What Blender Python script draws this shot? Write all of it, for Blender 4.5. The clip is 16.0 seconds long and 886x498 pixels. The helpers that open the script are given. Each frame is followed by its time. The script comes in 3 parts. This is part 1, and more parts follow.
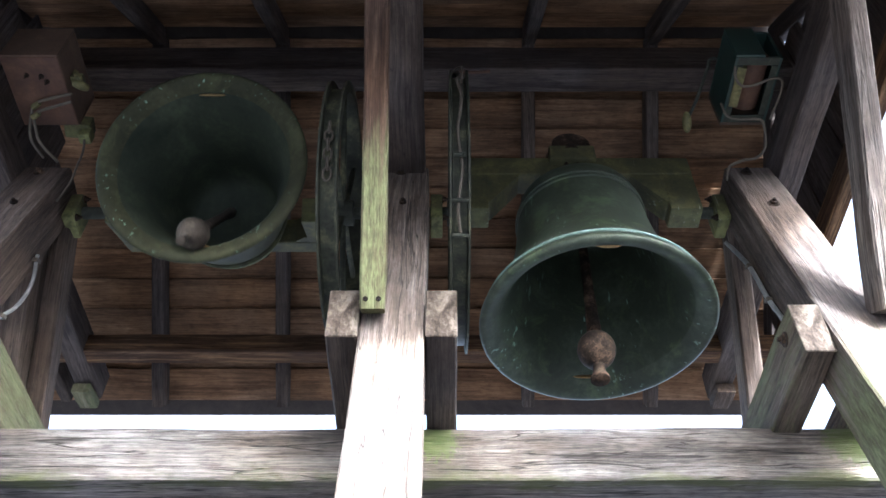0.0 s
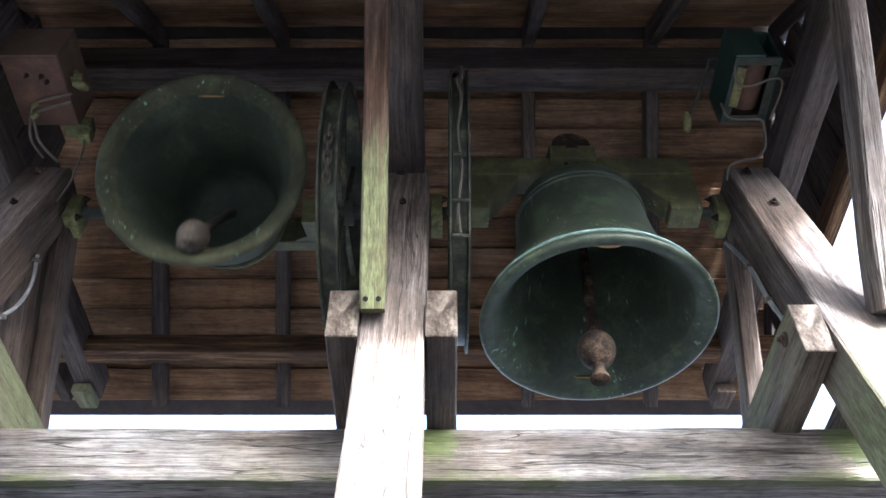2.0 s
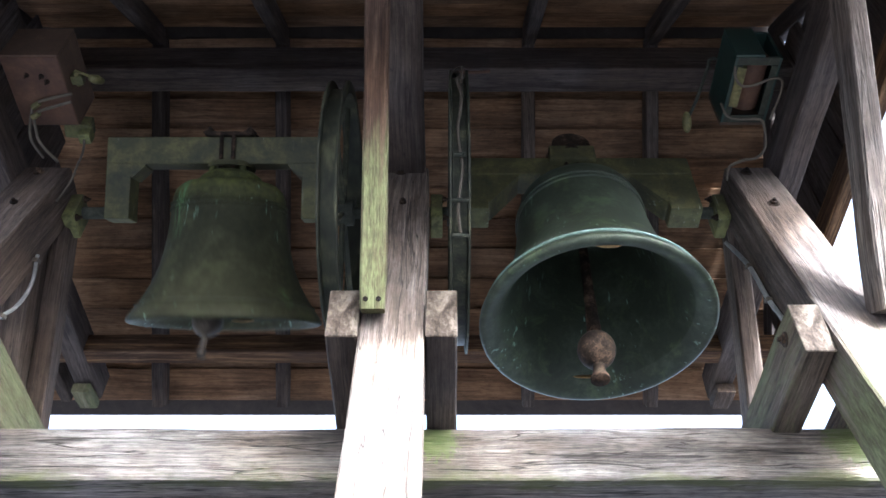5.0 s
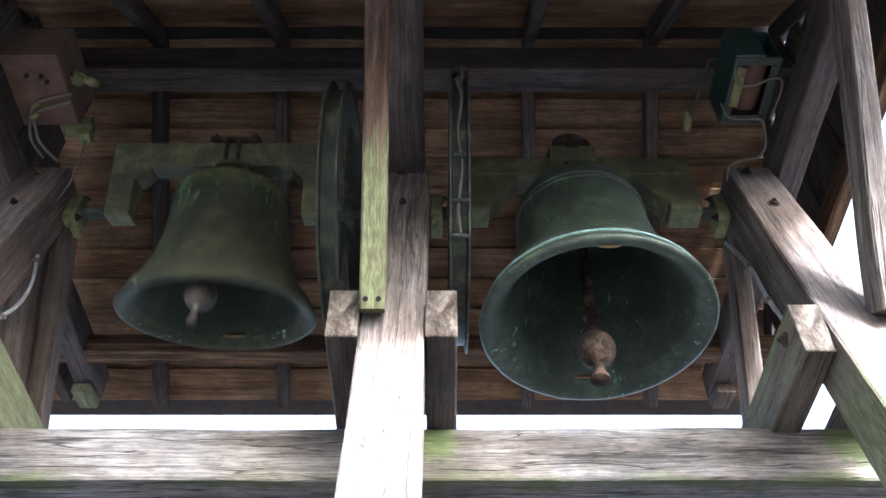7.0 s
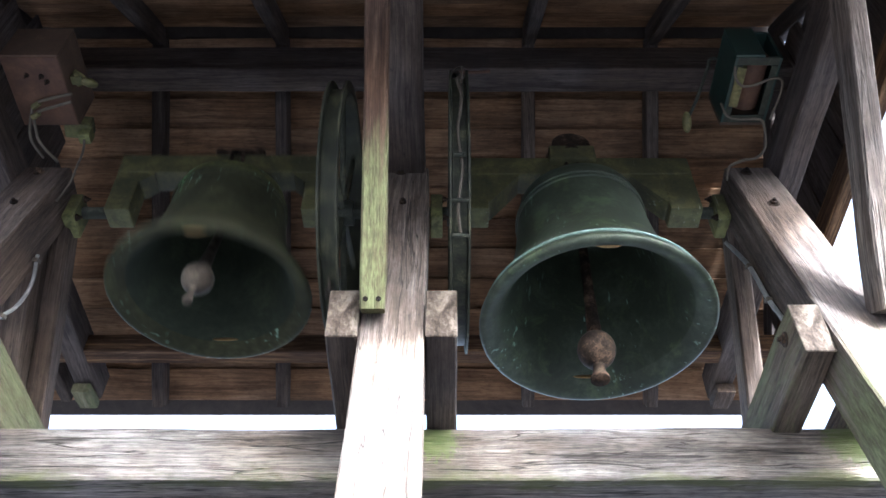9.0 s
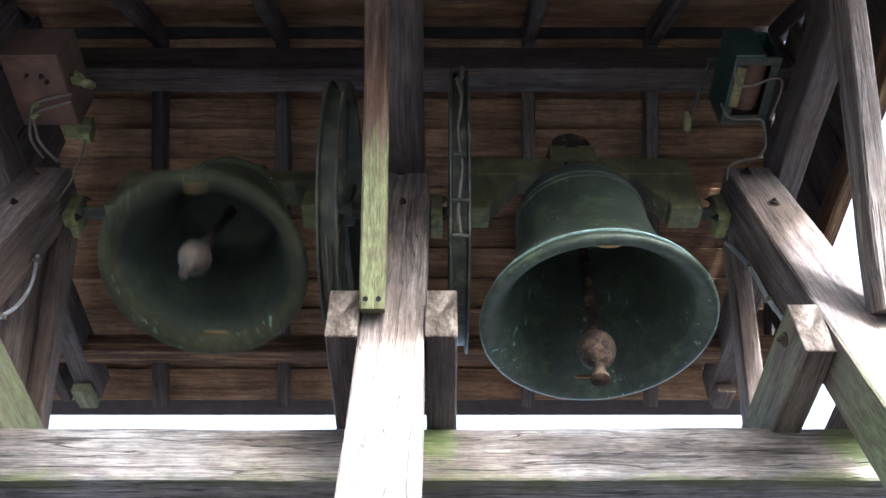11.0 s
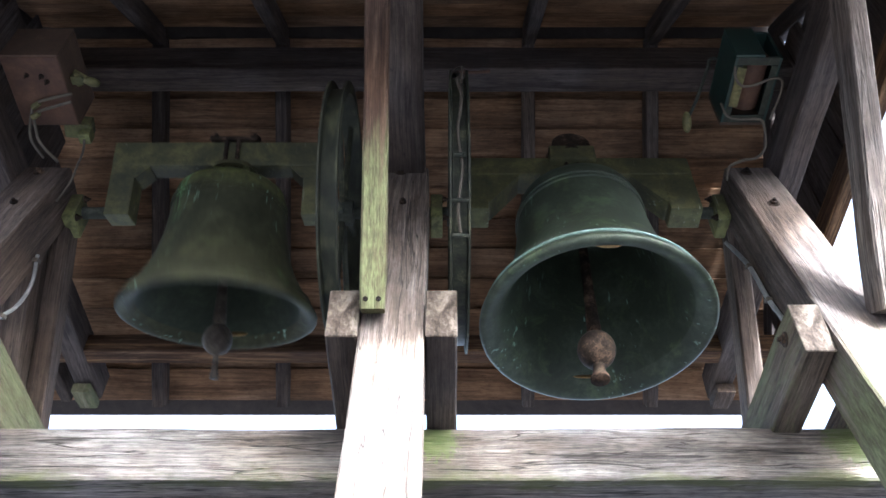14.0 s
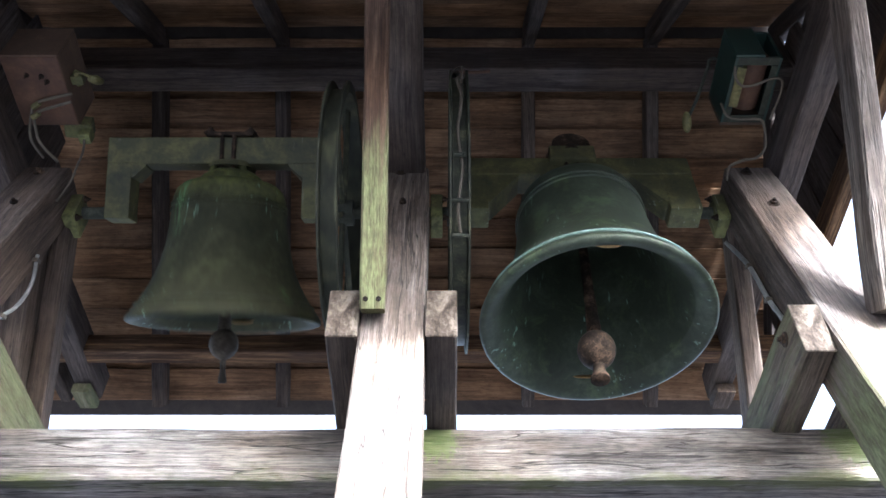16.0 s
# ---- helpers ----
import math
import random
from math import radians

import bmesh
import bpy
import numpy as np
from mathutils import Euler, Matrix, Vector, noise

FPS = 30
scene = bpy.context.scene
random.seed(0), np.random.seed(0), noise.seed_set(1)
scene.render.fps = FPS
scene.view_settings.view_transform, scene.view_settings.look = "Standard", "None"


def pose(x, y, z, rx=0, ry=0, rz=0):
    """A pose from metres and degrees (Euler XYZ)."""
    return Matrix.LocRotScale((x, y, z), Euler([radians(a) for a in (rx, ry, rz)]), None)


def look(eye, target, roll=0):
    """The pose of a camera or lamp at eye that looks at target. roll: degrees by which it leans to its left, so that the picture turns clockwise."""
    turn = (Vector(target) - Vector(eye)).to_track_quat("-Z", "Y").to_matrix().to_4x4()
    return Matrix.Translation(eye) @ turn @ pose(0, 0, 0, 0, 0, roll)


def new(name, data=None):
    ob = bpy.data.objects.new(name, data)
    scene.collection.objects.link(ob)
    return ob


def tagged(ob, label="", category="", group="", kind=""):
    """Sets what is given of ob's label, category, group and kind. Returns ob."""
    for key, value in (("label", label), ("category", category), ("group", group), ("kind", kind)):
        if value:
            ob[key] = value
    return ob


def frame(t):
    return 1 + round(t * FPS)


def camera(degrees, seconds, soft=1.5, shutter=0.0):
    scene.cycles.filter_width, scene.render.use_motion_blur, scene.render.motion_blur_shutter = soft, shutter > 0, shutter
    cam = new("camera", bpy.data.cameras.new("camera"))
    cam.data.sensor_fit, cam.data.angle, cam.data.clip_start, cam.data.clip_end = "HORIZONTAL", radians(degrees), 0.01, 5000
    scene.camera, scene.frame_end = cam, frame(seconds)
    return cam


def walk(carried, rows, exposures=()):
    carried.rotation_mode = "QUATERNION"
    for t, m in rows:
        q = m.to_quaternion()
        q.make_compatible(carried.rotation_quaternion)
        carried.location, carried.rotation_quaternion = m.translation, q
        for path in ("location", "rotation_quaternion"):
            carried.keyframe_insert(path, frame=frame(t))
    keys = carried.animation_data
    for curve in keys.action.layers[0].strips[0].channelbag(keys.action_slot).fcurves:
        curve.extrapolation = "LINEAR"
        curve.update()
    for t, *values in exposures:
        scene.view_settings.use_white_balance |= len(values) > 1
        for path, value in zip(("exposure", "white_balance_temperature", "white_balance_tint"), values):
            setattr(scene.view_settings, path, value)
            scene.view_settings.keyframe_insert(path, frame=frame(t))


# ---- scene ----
PITCH = 48.0
cam = camera(53.36, 16.0, soft=1.55, shutter=0.5)
walk(cam, [(0.0, pose(0, 0, 1.6, 90 + PITCH, 0, 0)), (16.0, pose(0, 0, 1.6, 90 + PITCH, 0, 0))],
     exposures=[(0.0, 2.92, 5220, 10.7), (16.0, 2.92, 5220, 10.7)])

# ---- world and light ----
SUN_EL, SUN_AZ = 26.0, 153.0      # degrees; azimuth 180 is behind the camera
world = bpy.data.worlds.new("sky")
scene.world = world
world.use_nodes = True
wn = world.node_tree.nodes
sky = wn.new("ShaderNodeTexSky")
sky.sky_type = 'NISHITA'
sky.sun_disc = False
sky.sun_elevation, sky.sun_rotation = radians(SUN_EL), radians(SUN_AZ)
sky.air_density, sky.dust_density, sky.ozone_density = 1.0, 6.5, 0.8
wn["Background"].inputs["Strength"].default_value = 0.15
haze = wn.new("ShaderNodeHueSaturation")      # thin high cloud pales the blue
haze.inputs["Saturation"].default_value, haze.inputs["Value"].default_value = 0.45, 1.25
world.node_tree.links.new(sky.outputs[0], haze.inputs["Color"])
world.node_tree.links.new(haze.outputs[0], wn["Background"].inputs["Color"])

sun_data = bpy.data.lights.new("sun", 'SUN')
sun_data.energy, sun_data.angle, sun_data.color = 3.8, radians(3.5), (1.0, 0.97, 0.93)
sun = new("sun", sun_data)
sun_dir = Vector((math.sin(radians(SUN_AZ)) * math.cos(radians(SUN_EL)),
                  math.cos(radians(SUN_AZ)) * math.cos(radians(SUN_EL)), math.sin(radians(SUN_EL))))
sun.matrix_world = look(sun_dir * 30, (0, 0, 0))


# ---- materials ----
def nodes_of(name):
    m = bpy.data.materials.new(name)
    m.use_nodes = True
    nt = m.node_tree
    return m, nt, nt.nodes, nt.links, nt.nodes["Principled BSDF"]


def ramp(nodes, stops):
    r = nodes.new("ShaderNodeValToRGB")
    e = r.color_ramp.elements
    while len(e) < len(stops):
        e.new(0.5)
    for el, (p, c) in zip(e, stops):
        el.position = p
        el.color = (*c, 1)
    return r


def mixed(nodes, links, fac, a, b, mode='MIX'):
    n = nodes.new("ShaderNodeMix")
    n.data_type, n.blend_type = 'RGBA', mode
    for sock, v in ((n.inputs[0], fac), (n.inputs[6], a), (n.inputs[7], b)):
        if isinstance(v, (int, float)):
            sock.default_value = v
        elif isinstance(v, tuple):
            sock.default_value = (*v, 1)
        else:
            links.new(v, sock)
    return n.outputs[2]


def noise_tex(nodes, links, vec, scale, detail=6, rough=0.6, dist=0.0):
    n = nodes.new("ShaderNodeTexNoise")
    n.inputs["Scale"].default_value, n.inputs["Detail"].default_value = scale, detail
    n.inputs["Roughness"].default_value, n.inputs["Distortion"].default_value = rough, dist
    links.new(vec, n.inputs["Vector"])
    return n.outputs[0]


def moved(nodes, links, vec, scale, shift=None):
    mp = nodes.new("ShaderNodeMapping")
    mp.inputs["Scale"].default_value = scale
    links.new(vec, mp.inputs[0])
    if shift is not None:
        links.new(shift, mp.inputs["Location"])
    return mp.outputs[0]


def math_node(nodes, links, op, a, b=0.0):
    n = nodes.new("ShaderNodeMath")
    n.operation = op
    for sock, v in zip(n.inputs, (a, b)):
        if isinstance(v, (int, float)):
            sock.default_value = v
        else:
            links.new(v, sock)
    return n.outputs[0]


def wood(name, dark, mid, light, moss=0.0, moss_scale=3.0, rough=0.85, crack=0.45, spread=0.28, bump=0.8, zone=None, spots=(), fibre=0.27, edge=None):
    """Timber with grain along local X, checks, stains and, if asked, moss."""
    m, nt, N, L, bsdf = nodes_of(name)
    tc = N.new("ShaderNodeTexCoord").outputs["Object"]
    info = N.new("ShaderNodeObjectInfo").outputs["Random"]
    off = math_node(N, L, 'MULTIPLY', info, 37.0)
    base = moved(N, L, tc, (1, 1, 1), off)
    warp = noise_tex(N, L, base, 1.3, 2)
    wv = N.new("ShaderNodeVectorMath")
    wv.operation = 'MULTIPLY_ADD'
    L.new(warp, wv.inputs[0])
    wv.inputs[1].default_value = (0.0, 0.05, 0.05)
    L.new(base, wv.inputs[2])
    grain_v = moved(N, L, wv.outputs[0], (1.7, 54, 54))
    fine_v = moved(N, L, wv.outputs[0], (7, 220, 220))
    grain = noise_tex(N, L, grain_v, 1.0, 7, 0.65, 0.4)
    fr = ramp(N, [(0.32, (0, 0, 0)), (0.68, (1, 1, 1))])
    L.new(noise_tex(N, L, fine_v, 1.0, 4, 0.6), fr.inputs[0])
    fine = fr.outputs[0]
    big = noise_tex(N, L, base, 2.3, 5, 0.62)
    c = ramp(N, [(0.22, dark), (0.5, mid), (0.8, light)])
    L.new(grain, c.inputs[0])
    col = mixed(N, L, fibre, c.outputs[0], fine, 'OVERLAY')
    pit = ramp(N, [(0.36, (0.35, 0.33, 0.31)), (0.5, (1, 1, 1))])
    L.new(noise_tex(N, L, moved(N, L, base, (0.35, 1, 1)), 75, 5, 0.7), pit.inputs[0])
    col = mixed(N, L, 0.4, col, pit.outputs[0], 'MULTIPLY')
    br = ramp(N, [(0.3, (1 - spread * 1.6,) * 3), (0.7, (1 + spread,) * 3)])
    L.new(big, br.inputs[0])
    col = mixed(N, L, 1.0, col, br.outputs[0], 'MULTIPLY')
    # long weather stains and a drift between grey and brown
    st = ramp(N, [(0.40, (0.42, 0.38, 0.34)), (0.53, (1, 1, 1))])
    L.new(noise_tex(N, L, moved(N, L, base, (1.1, 7, 7)), 1.0, 7, 0.68, 0.5), st.inputs[0])
    col = mixed(N, L, 0.75, col, st.outputs[0], 'MULTIPLY')
    hue = ramp(N, [(0.4, (1.05, 0.99, 0.90)), (0.6, (0.97, 1.0, 1.04))])
    L.new(noise_tex(N, L, base, 1.7, 3, 0.5), hue.inputs[0])
    col = mixed(N, L, 1.0, col, hue.outputs[0], 'MULTIPLY')
    # drying checks: thin dark lines along the grain
    chk_v = moved(N, L, wv.outputs[0], (0.7, 22, 22))
    chk = noise_tex(N, L, chk_v, 1.0, 2, 0.5, 0.15)
    line = ramp(N, [(0.488, (0, 0, 0)), (0.5, (1, 1, 1)), (0.512, (0, 0, 0))])
    L.new(chk, line.inputs[0])
    lf = math_node(N, L, 'MULTIPLY', line.outputs[0], crack)
    col = mixed(N, L, lf, col, tuple(v * 0.35 for v in dark))
    if moss > 0:
        mv = noise_tex(N, L, moved(N, L, base, (0.3, 1.3, 1.3)), moss_scale, 10, 0.75)
        mr = ramp(N, [(0.62 - 0.30 * moss, (0, 0, 0)), (0.74 - 0.24 * moss, (1, 1, 1))])
        L.new(mv, mr.inputs[0])
        speck = noise_tex(N, L, moved(N, L, base, (0.22, 1, 1)), 70, 6, 0.75)
        mc = ramp(N, [(0.35, (0.07, 0.075, 0.03)), (0.65, (0.19, 0.205, 0.09))])
        L.new(speck, mc.inputs[0])
        mf = math_node(N, L, 'MULTIPLY', mr.outputs[0], math_node(N, L, 'ADD', 0.25, speck))
        if zone:
            sep = N.new("ShaderNodeSeparateXYZ")
            L.new(tc, sep.inputs[0])
            zr = N.new("ShaderNodeMapRange")
            zr.inputs[1].default_value, zr.inputs[2].default_value = zone
            zr.inputs[3].default_value, zr.inputs[4].default_value = 1.0, 0.0
            L.new(math_node(N, L, 'ADD', sep.outputs[0], math_node(N, L, 'MULTIPLY', grain, 0.5)), zr.inputs[0])
            mf = math_node(N, L, 'MULTIPLY', mf, zr.outputs[0])
        col = mixed(N, L, mf, col, mc.outputs[0])
    for (sx, sy, sz, sr) in spots:
        dv = N.new("ShaderNodeVectorMath")
        dv.operation = 'DISTANCE'
        L.new(tc, dv.inputs[0])
        dv.inputs[1].default_value = (sx, sy, sz)
        ragged = noise_tex(N, L, tc, 34, 10, 0.82)
        dd = math_node(N, L, 'ADD', dv.outputs["Value"], math_node(N, L, 'MULTIPLY', math_node(N, L, 'SUBTRACT', ragged, 0.5), 0.35))
        sm = N.new("ShaderNodeMapRange")
        sm.inputs[1].default_value, sm.inputs[2].default_value = sr * 0.7, sr
        sm.inputs[3].default_value, sm.inputs[4].default_value = 1.0, 0.0
        L.new(dd, sm.inputs[0])
        col = mixed(N, L, math_node(N, L, 'MULTIPLY', sm.outputs[0], math_node(N, L, 'MULTIPLY', ragged, 1.25)), col, (0.095, 0.135, 0.022))
    if edge:
        # a ragged line of moss along one arris
        dv = N.new("ShaderNodeVectorMath")
        dv.operation = 'DISTANCE'
        L.new(moved(N, L, tc, (0, 1, 1)), dv.inputs[0])
        dv.inputs[1].default_value = (0, edge[0], edge[1])
        patchy = noise_tex(N, L, moved(N, L, tc, (1, 3, 3)), 4.0, 8, 0.7)
        dd = math_node(N, L, 'ADD', dv.outputs["Value"], math_node(N, L, 'MULTIPLY', math_node(N, L, 'SUBTRACT', patchy, 0.5), 0.22))
        em = N.new("ShaderNodeMapRange")
        em.inputs[1].default_value, em.inputs[2].default_value = edge[2], 0.0
        L.new(dd, em.inputs[0])
        col = mixed(N, L, math_node(N, L, 'MULTIPLY', em.outputs[0], 0.75), col, (0.075, 0.085, 0.022))
    L.new(col, bsdf.inputs["Base Color"])
    bsdf.inputs["Roughness"].default_value = rough
    bsdf.inputs["Specular IOR Level"].default_value = 0.25
    h = math_node(N, L, 'SUBTRACT', math_node(N, L, 'ADD', grain, math_node(N, L, 'MULTIPLY', fine, 0.5)),
                  math_node(N, L, 'MULTIPLY', lf, 1.5))
    b = N.new("ShaderNodeBump")
    b.inputs["Strength"].default_value, b.inputs["Distance"].default_value = bump, 0.004
    L.new(h, b.inputs["Height"])
    L.new(b.outputs[0], bsdf.inputs["Normal"])
    return m


def metal_like(name, stops, scale=6.0, rough=(0.4, 0.75), metallic=0.0, stretch=(1, 1, 1), streak=None, bump=0.25, spec=0.5, lichen=None, bloom=None, runs=()):
    """Patinated, rusty or painted metal: three-tone mottling, optional run-off streaks along local Z."""
    m, nt, N, L, bsdf = nodes_of(name)
    tc = N.new("ShaderNodeTexCoord").outputs["Object"]
    v = moved(N, L, tc, stretch)
    n1 = noise_tex(N, L, v, scale, 8, 0.65, 0.3)
    n2 = noise_tex(N, L, tc, scale * 9, 5, 0.7)
    c = ramp(N, stops)
    f = math_node(N, L, 'ADD', math_node(N, L, 'MULTIPLY', n1, 0.75), math_node(N, L, 'MULTIPLY', n2, 0.25))
    L.new(f, c.inputs[0])
    col = c.outputs[0]
    if streak:
        sv = noise_tex(N, L, moved(N, L, tc, (55, 55, 4.0)), 1.0, 3, 0.5)
        sr = ramp(N, [(0.64, (0, 0, 0)), (0.70, (1, 1, 1))])
        L.new(sv, sr.inputs[0])
        part_of = noise_tex(N, L, tc, 3.1, 3, 0.5)
        pr = ramp(N, [(0.5, (0, 0, 0)), (0.62, (1, 1, 1))])
        L.new(part_of, pr.inputs[0])
        sf = math_node(N, L, 'MULTIPLY', sr.outputs[0], pr.outputs[0])
        col = mixed(N, L, sf, col, streak)
    if bloom:
        bv = noise_tex(N, L, tc, 7.0, 9, 0.75, 0.8)
        bw = ramp(N, [(0.52, (0, 0, 0)), (0.74, (0.8, 0.8, 0.8))])
        L.new(bv, bw.inputs[0])
        col = mixed(N, L, bw.outputs[0], col, bloom)
        sp = ramp(N, [(0.82, (0, 0, 0)), (0.84, (1, 1, 1))])
        L.new(noise_tex(N, L, moved(N, L, tc, (1, 1, 0.5)), 42, 2, 0.4), sp.inputs[0])
        col = mixed(N, L, sp.outputs[0], col, (0.32, 0.40, 0.30))
    if lichen:
        z0, z1, tone, amount = lichen
        sep = N.new("ShaderNodeSeparateXYZ")
        L.new(tc, sep.inputs[0])
        zr = N.new("ShaderNodeMapRange")
        zr.inputs[1].default_value, zr.inputs[2].default_value = z0, z1
        wob = math_node(N, L, 'MULTIPLY', math_node(N, L, 'SUBTRACT', n1, 0.5), 0.12)
        L.new(math_node(N, L, 'ADD', sep.outputs[2], wob), zr.inputs[0])
        patch = ramp(N, [(0.42, (0, 0, 0)), (0.6, (1, 1, 1))])
        L.new(noise_tex(N, L, tc, 22, 6, 0.7), patch.inputs[0])
        lf = math_node(N, L, 'MULTIPLY', zr.outputs[0], math_node(N, L, 'MULTIPLY', math_node(N, L, 'ADD', patch.outputs[0], 0.35), amount))
        col = mixed(N, L, lf, col, tone)
    for (rx, ry, rw, rz0, rz1) in runs:
        flat = moved(N, L, tc, (1, 1, 0))
        dv = N.new("ShaderNodeVectorMath")
        dv.operation = 'DISTANCE'
        L.new(flat, dv.inputs[0])
        dv.inputs[1].default_value = (rx, ry, 0)
        near = N.new("ShaderNodeMapRange")
        near.inputs[1].default_value, near.inputs[2].default_value = rw, rw * 0.4
        L.new(dv.outputs["Value"], near.inputs[0])
        sep = N.new("ShaderNodeSeparateXYZ")
        L.new(tc, sep.inputs[0])
        low = N.new("ShaderNodeMapRange")
        low.inputs[1].default_value, low.inputs[2].default_value = rz0, rz1
        L.new(sep.outputs[2], low.inputs[0])
        drip = ramp(N, [(0.42, (0, 0, 0)), (0.6, (1, 1, 1))])
        L.new(noise_tex(N, L, moved(N, L, tc, (75, 75, 7)), 1.0, 5, 0.6), drip.inputs[0])
        col = mixed(N, L, math_node(N, L, 'MULTIPLY', math_node(N, L, 'MULTIPLY', near.outputs[0], low.outputs[0]), drip.outputs[0]), col, (0.11, 0.20, 0.085))
    L.new(col, bsdf.inputs["Base Color"])
    rr = N.new("ShaderNodeMapRange")
    rr.inputs[3].default_value, rr.inputs[4].default_value = rough
    L.new(n1, rr.inputs[0])
    L.new(rr.outputs[0], bsdf.inputs["Roughness"])
    bsdf.inputs["Metallic"].default_value = metallic
    bsdf.inputs["Specular IOR Level"].default_value = spec
    b = N.new("ShaderNodeBump")
    b.inputs["Strength"].default_value, b.inputs["Distance"].default_value = bump, 0.002
    L.new(f, b.inputs["Height"])
    L.new(b.outputs[0], bsdf.inputs["Normal"])
    return m


OAK = wood("weathered_oak", (0.05, 0.038, 0.029), (0.13, 0.10, 0.078), (0.23, 0.19, 0.155))
OAK_PALE = wood("bleached_sunlit_oak", (0.07, 0.054, 0.042), (0.175, 0.14, 0.112), (0.30, 0.255, 0.21), crack=0.9, fibre=0.4)
OAK_LEG = wood("greened_oak", (0.05, 0.038, 0.029), (0.13, 0.10, 0.078), (0.23, 0.19, 0.155), moss=0.85, moss_scale=5.0, zone=(1.15, 1.4))
PLATE = wood("knotty_plate", (0.045, 0.022, 0.011), (0.10, 0.055, 0.028), (0.42, 0.26, 0.12), crack=0.4)
OAK_BROWN = wood("dark_brown_oak", (0.04, 0.028, 0.02), (0.095, 0.068, 0.05), (0.18, 0.14, 0.11))
OAK_MOSS = wood("mossy_oak", (0.09, 0.075, 0.05), (0.22, 0.20, 0.12), (0.36, 0.33, 0.22), moss=0.75)
OAK_STRUT = wood("strut_oak", (0.045, 0.025, 0.015), (0.11, 0.064, 0.04), (0.22, 0.145, 0.095), moss=0.9, moss_scale=7.0, zone=(0.06, 0.25))
OAK_BEAM = wood("cross_beam_oak", (0.075, 0.06, 0.047), (0.19, 0.163, 0.137), (0.325, 0.29, 0.25), crack=1.0, spread=0.34, fibre=0.5, bump=1.2,
                edge=(-0.080, -0.112, 0.042), spots=((0.145, -0.1, 0.045, 0.085), (1.55, -0.1, 0.06, 0.13)))
OAK_EDGE = wood("lichened_oak", (0.035, 0.025, 0.017), (0.10, 0.074, 0.05), (0.205, 0.165, 0.115), moss=0.5, moss_scale=4.0)
OAK_TIE = wood("dark_tie_oak", (0.035, 0.028, 0.022), (0.085, 0.066, 0.052), (0.16, 0.125, 0.10))
OAK_DARK = wood("dark_oak", (0.04, 0.03, 0.026), (0.09, 0.07, 0.058), (0.15, 0.125, 0.10))
PINE = wood("roof_board_pine", (0.115, 0.063, 0.032), (0.24, 0.138, 0.072), (0.36, 0.225, 0.125), spread=0.35, crack=0.15, bump=0.3, fibre=0.25)
BRONZE = metal_like("patinated_bronze", [(0.3, (0.026, 0.031, 0.020)), (0.5, (0.046, 0.056, 0.035)), (0.72, (0.106, 0.134, 0.086))],
                    scale=5, rough=(0.4, 0.62), metallic=0.2, streak=(0.28, 0.42, 0.32), spec=0.4, bloom=(0.12, 0.165, 0.07))
BRONZE_OLIVE = metal_like("olive_bronze", [(0.3, (0.021, 0.021, 0.011)), (0.5, (0.041, 0.041, 0.021)), (0.72, (0.092, 0.09, 0.044))],
                          scale=5, rough=(0.65, 0.85), metallic=0.0, spec=0.15, streak=(0.24, 0.36, 0.26), lichen=(0.0, 0.10, (0.13, 0.14, 0.04), 0.62), bloom=(0.08, 0.084, 0.035),
                          runs=((-0.155, -0.175, 0.045, -0.16, -0.02), (-0.29, -0.19, 0.03, -0.42, -0.30), (0.29, -0.20, 0.035, -0.44, -0.30)))
# Smaller bell's inside: no lichen, and its shade is put into darker tones.
BRONZE_BARE_SHADED = metal_like("bare_shaded_bronze", [(0.3, (0.016, 0.020, 0.013)), (0.5, (0.032, 0.038, 0.023)), (0.72, (0.07, 0.08, 0.045))], scale=5, rough=(0.6, 0.85), spec=0.2)
WORN_LIP = metal_like("worn_bronze", [(0.3, (0.16, 0.10, 0.04)), (0.6, (0.42, 0.28, 0.12))], scale=14, rough=(0.3, 0.5), metallic=0.8)
GREEN_STEEL = metal_like("painted_steel", [(0.36, (0.027, 0.027, 0.011)), (0.5, (0.06, 0.057, 0.021)), (0.68, (0.15, 0.138, 0.046))],
                         scale=9, rough=(0.5, 0.8), streak=(0.35, 0.36, 0.28), lichen=(0.0, -0.08, (0.22, 0.22, 0.075), 0.85))
PATINA = metal_like("pale_patina", [(0.3, (0.06, 0.085, 0.07)), (0.5, (0.14, 0.20, 0.165)), (0.7, (0.34, 0.46, 0.38))], scale=14, rough=(0.5, 0.8), metallic=0.1)
RUST = metal_like("rusty_iron", [(0.4, (0.010, 0.007, 0.005)), (0.52, (0.034, 0.023, 0.015)), (0.64, (0.13, 0.082, 0.05))],
                  scale=16, rough=(0.7, 0.95), metallic=0.1, bump=0.5, spec=0.15)
IRON = metal_like("worn_iron", [(0.36, (0.022, 0.016, 0.011)), (0.52, (0.055, 0.044, 0.032)), (0.68, (0.14, 0.115, 0.085))], scale=14, rough=(0.6, 0.9), metallic=0.1, bump=0.4, spec=0.2)
GALV = metal_like("dull_steel", [(0.3, (0.022, 0.023, 0.016)), (0.55, (0.05, 0.052, 0.037)), (0.75, (0.13, 0.13, 0.095))],
                  scale=20, rough=(0.55, 0.85), metallic=0.0, spec=0.2)
WHEEL = metal_like("wheel_steel", [(0.4, (0.022, 0.023, 0.014)), (0.53, (0.055, 0.056, 0.034)), (0.66, (0.17, 0.165, 0.085))],
                   scale=9, rough=(0.5, 0.8), spec=0.3, bump=0.4)
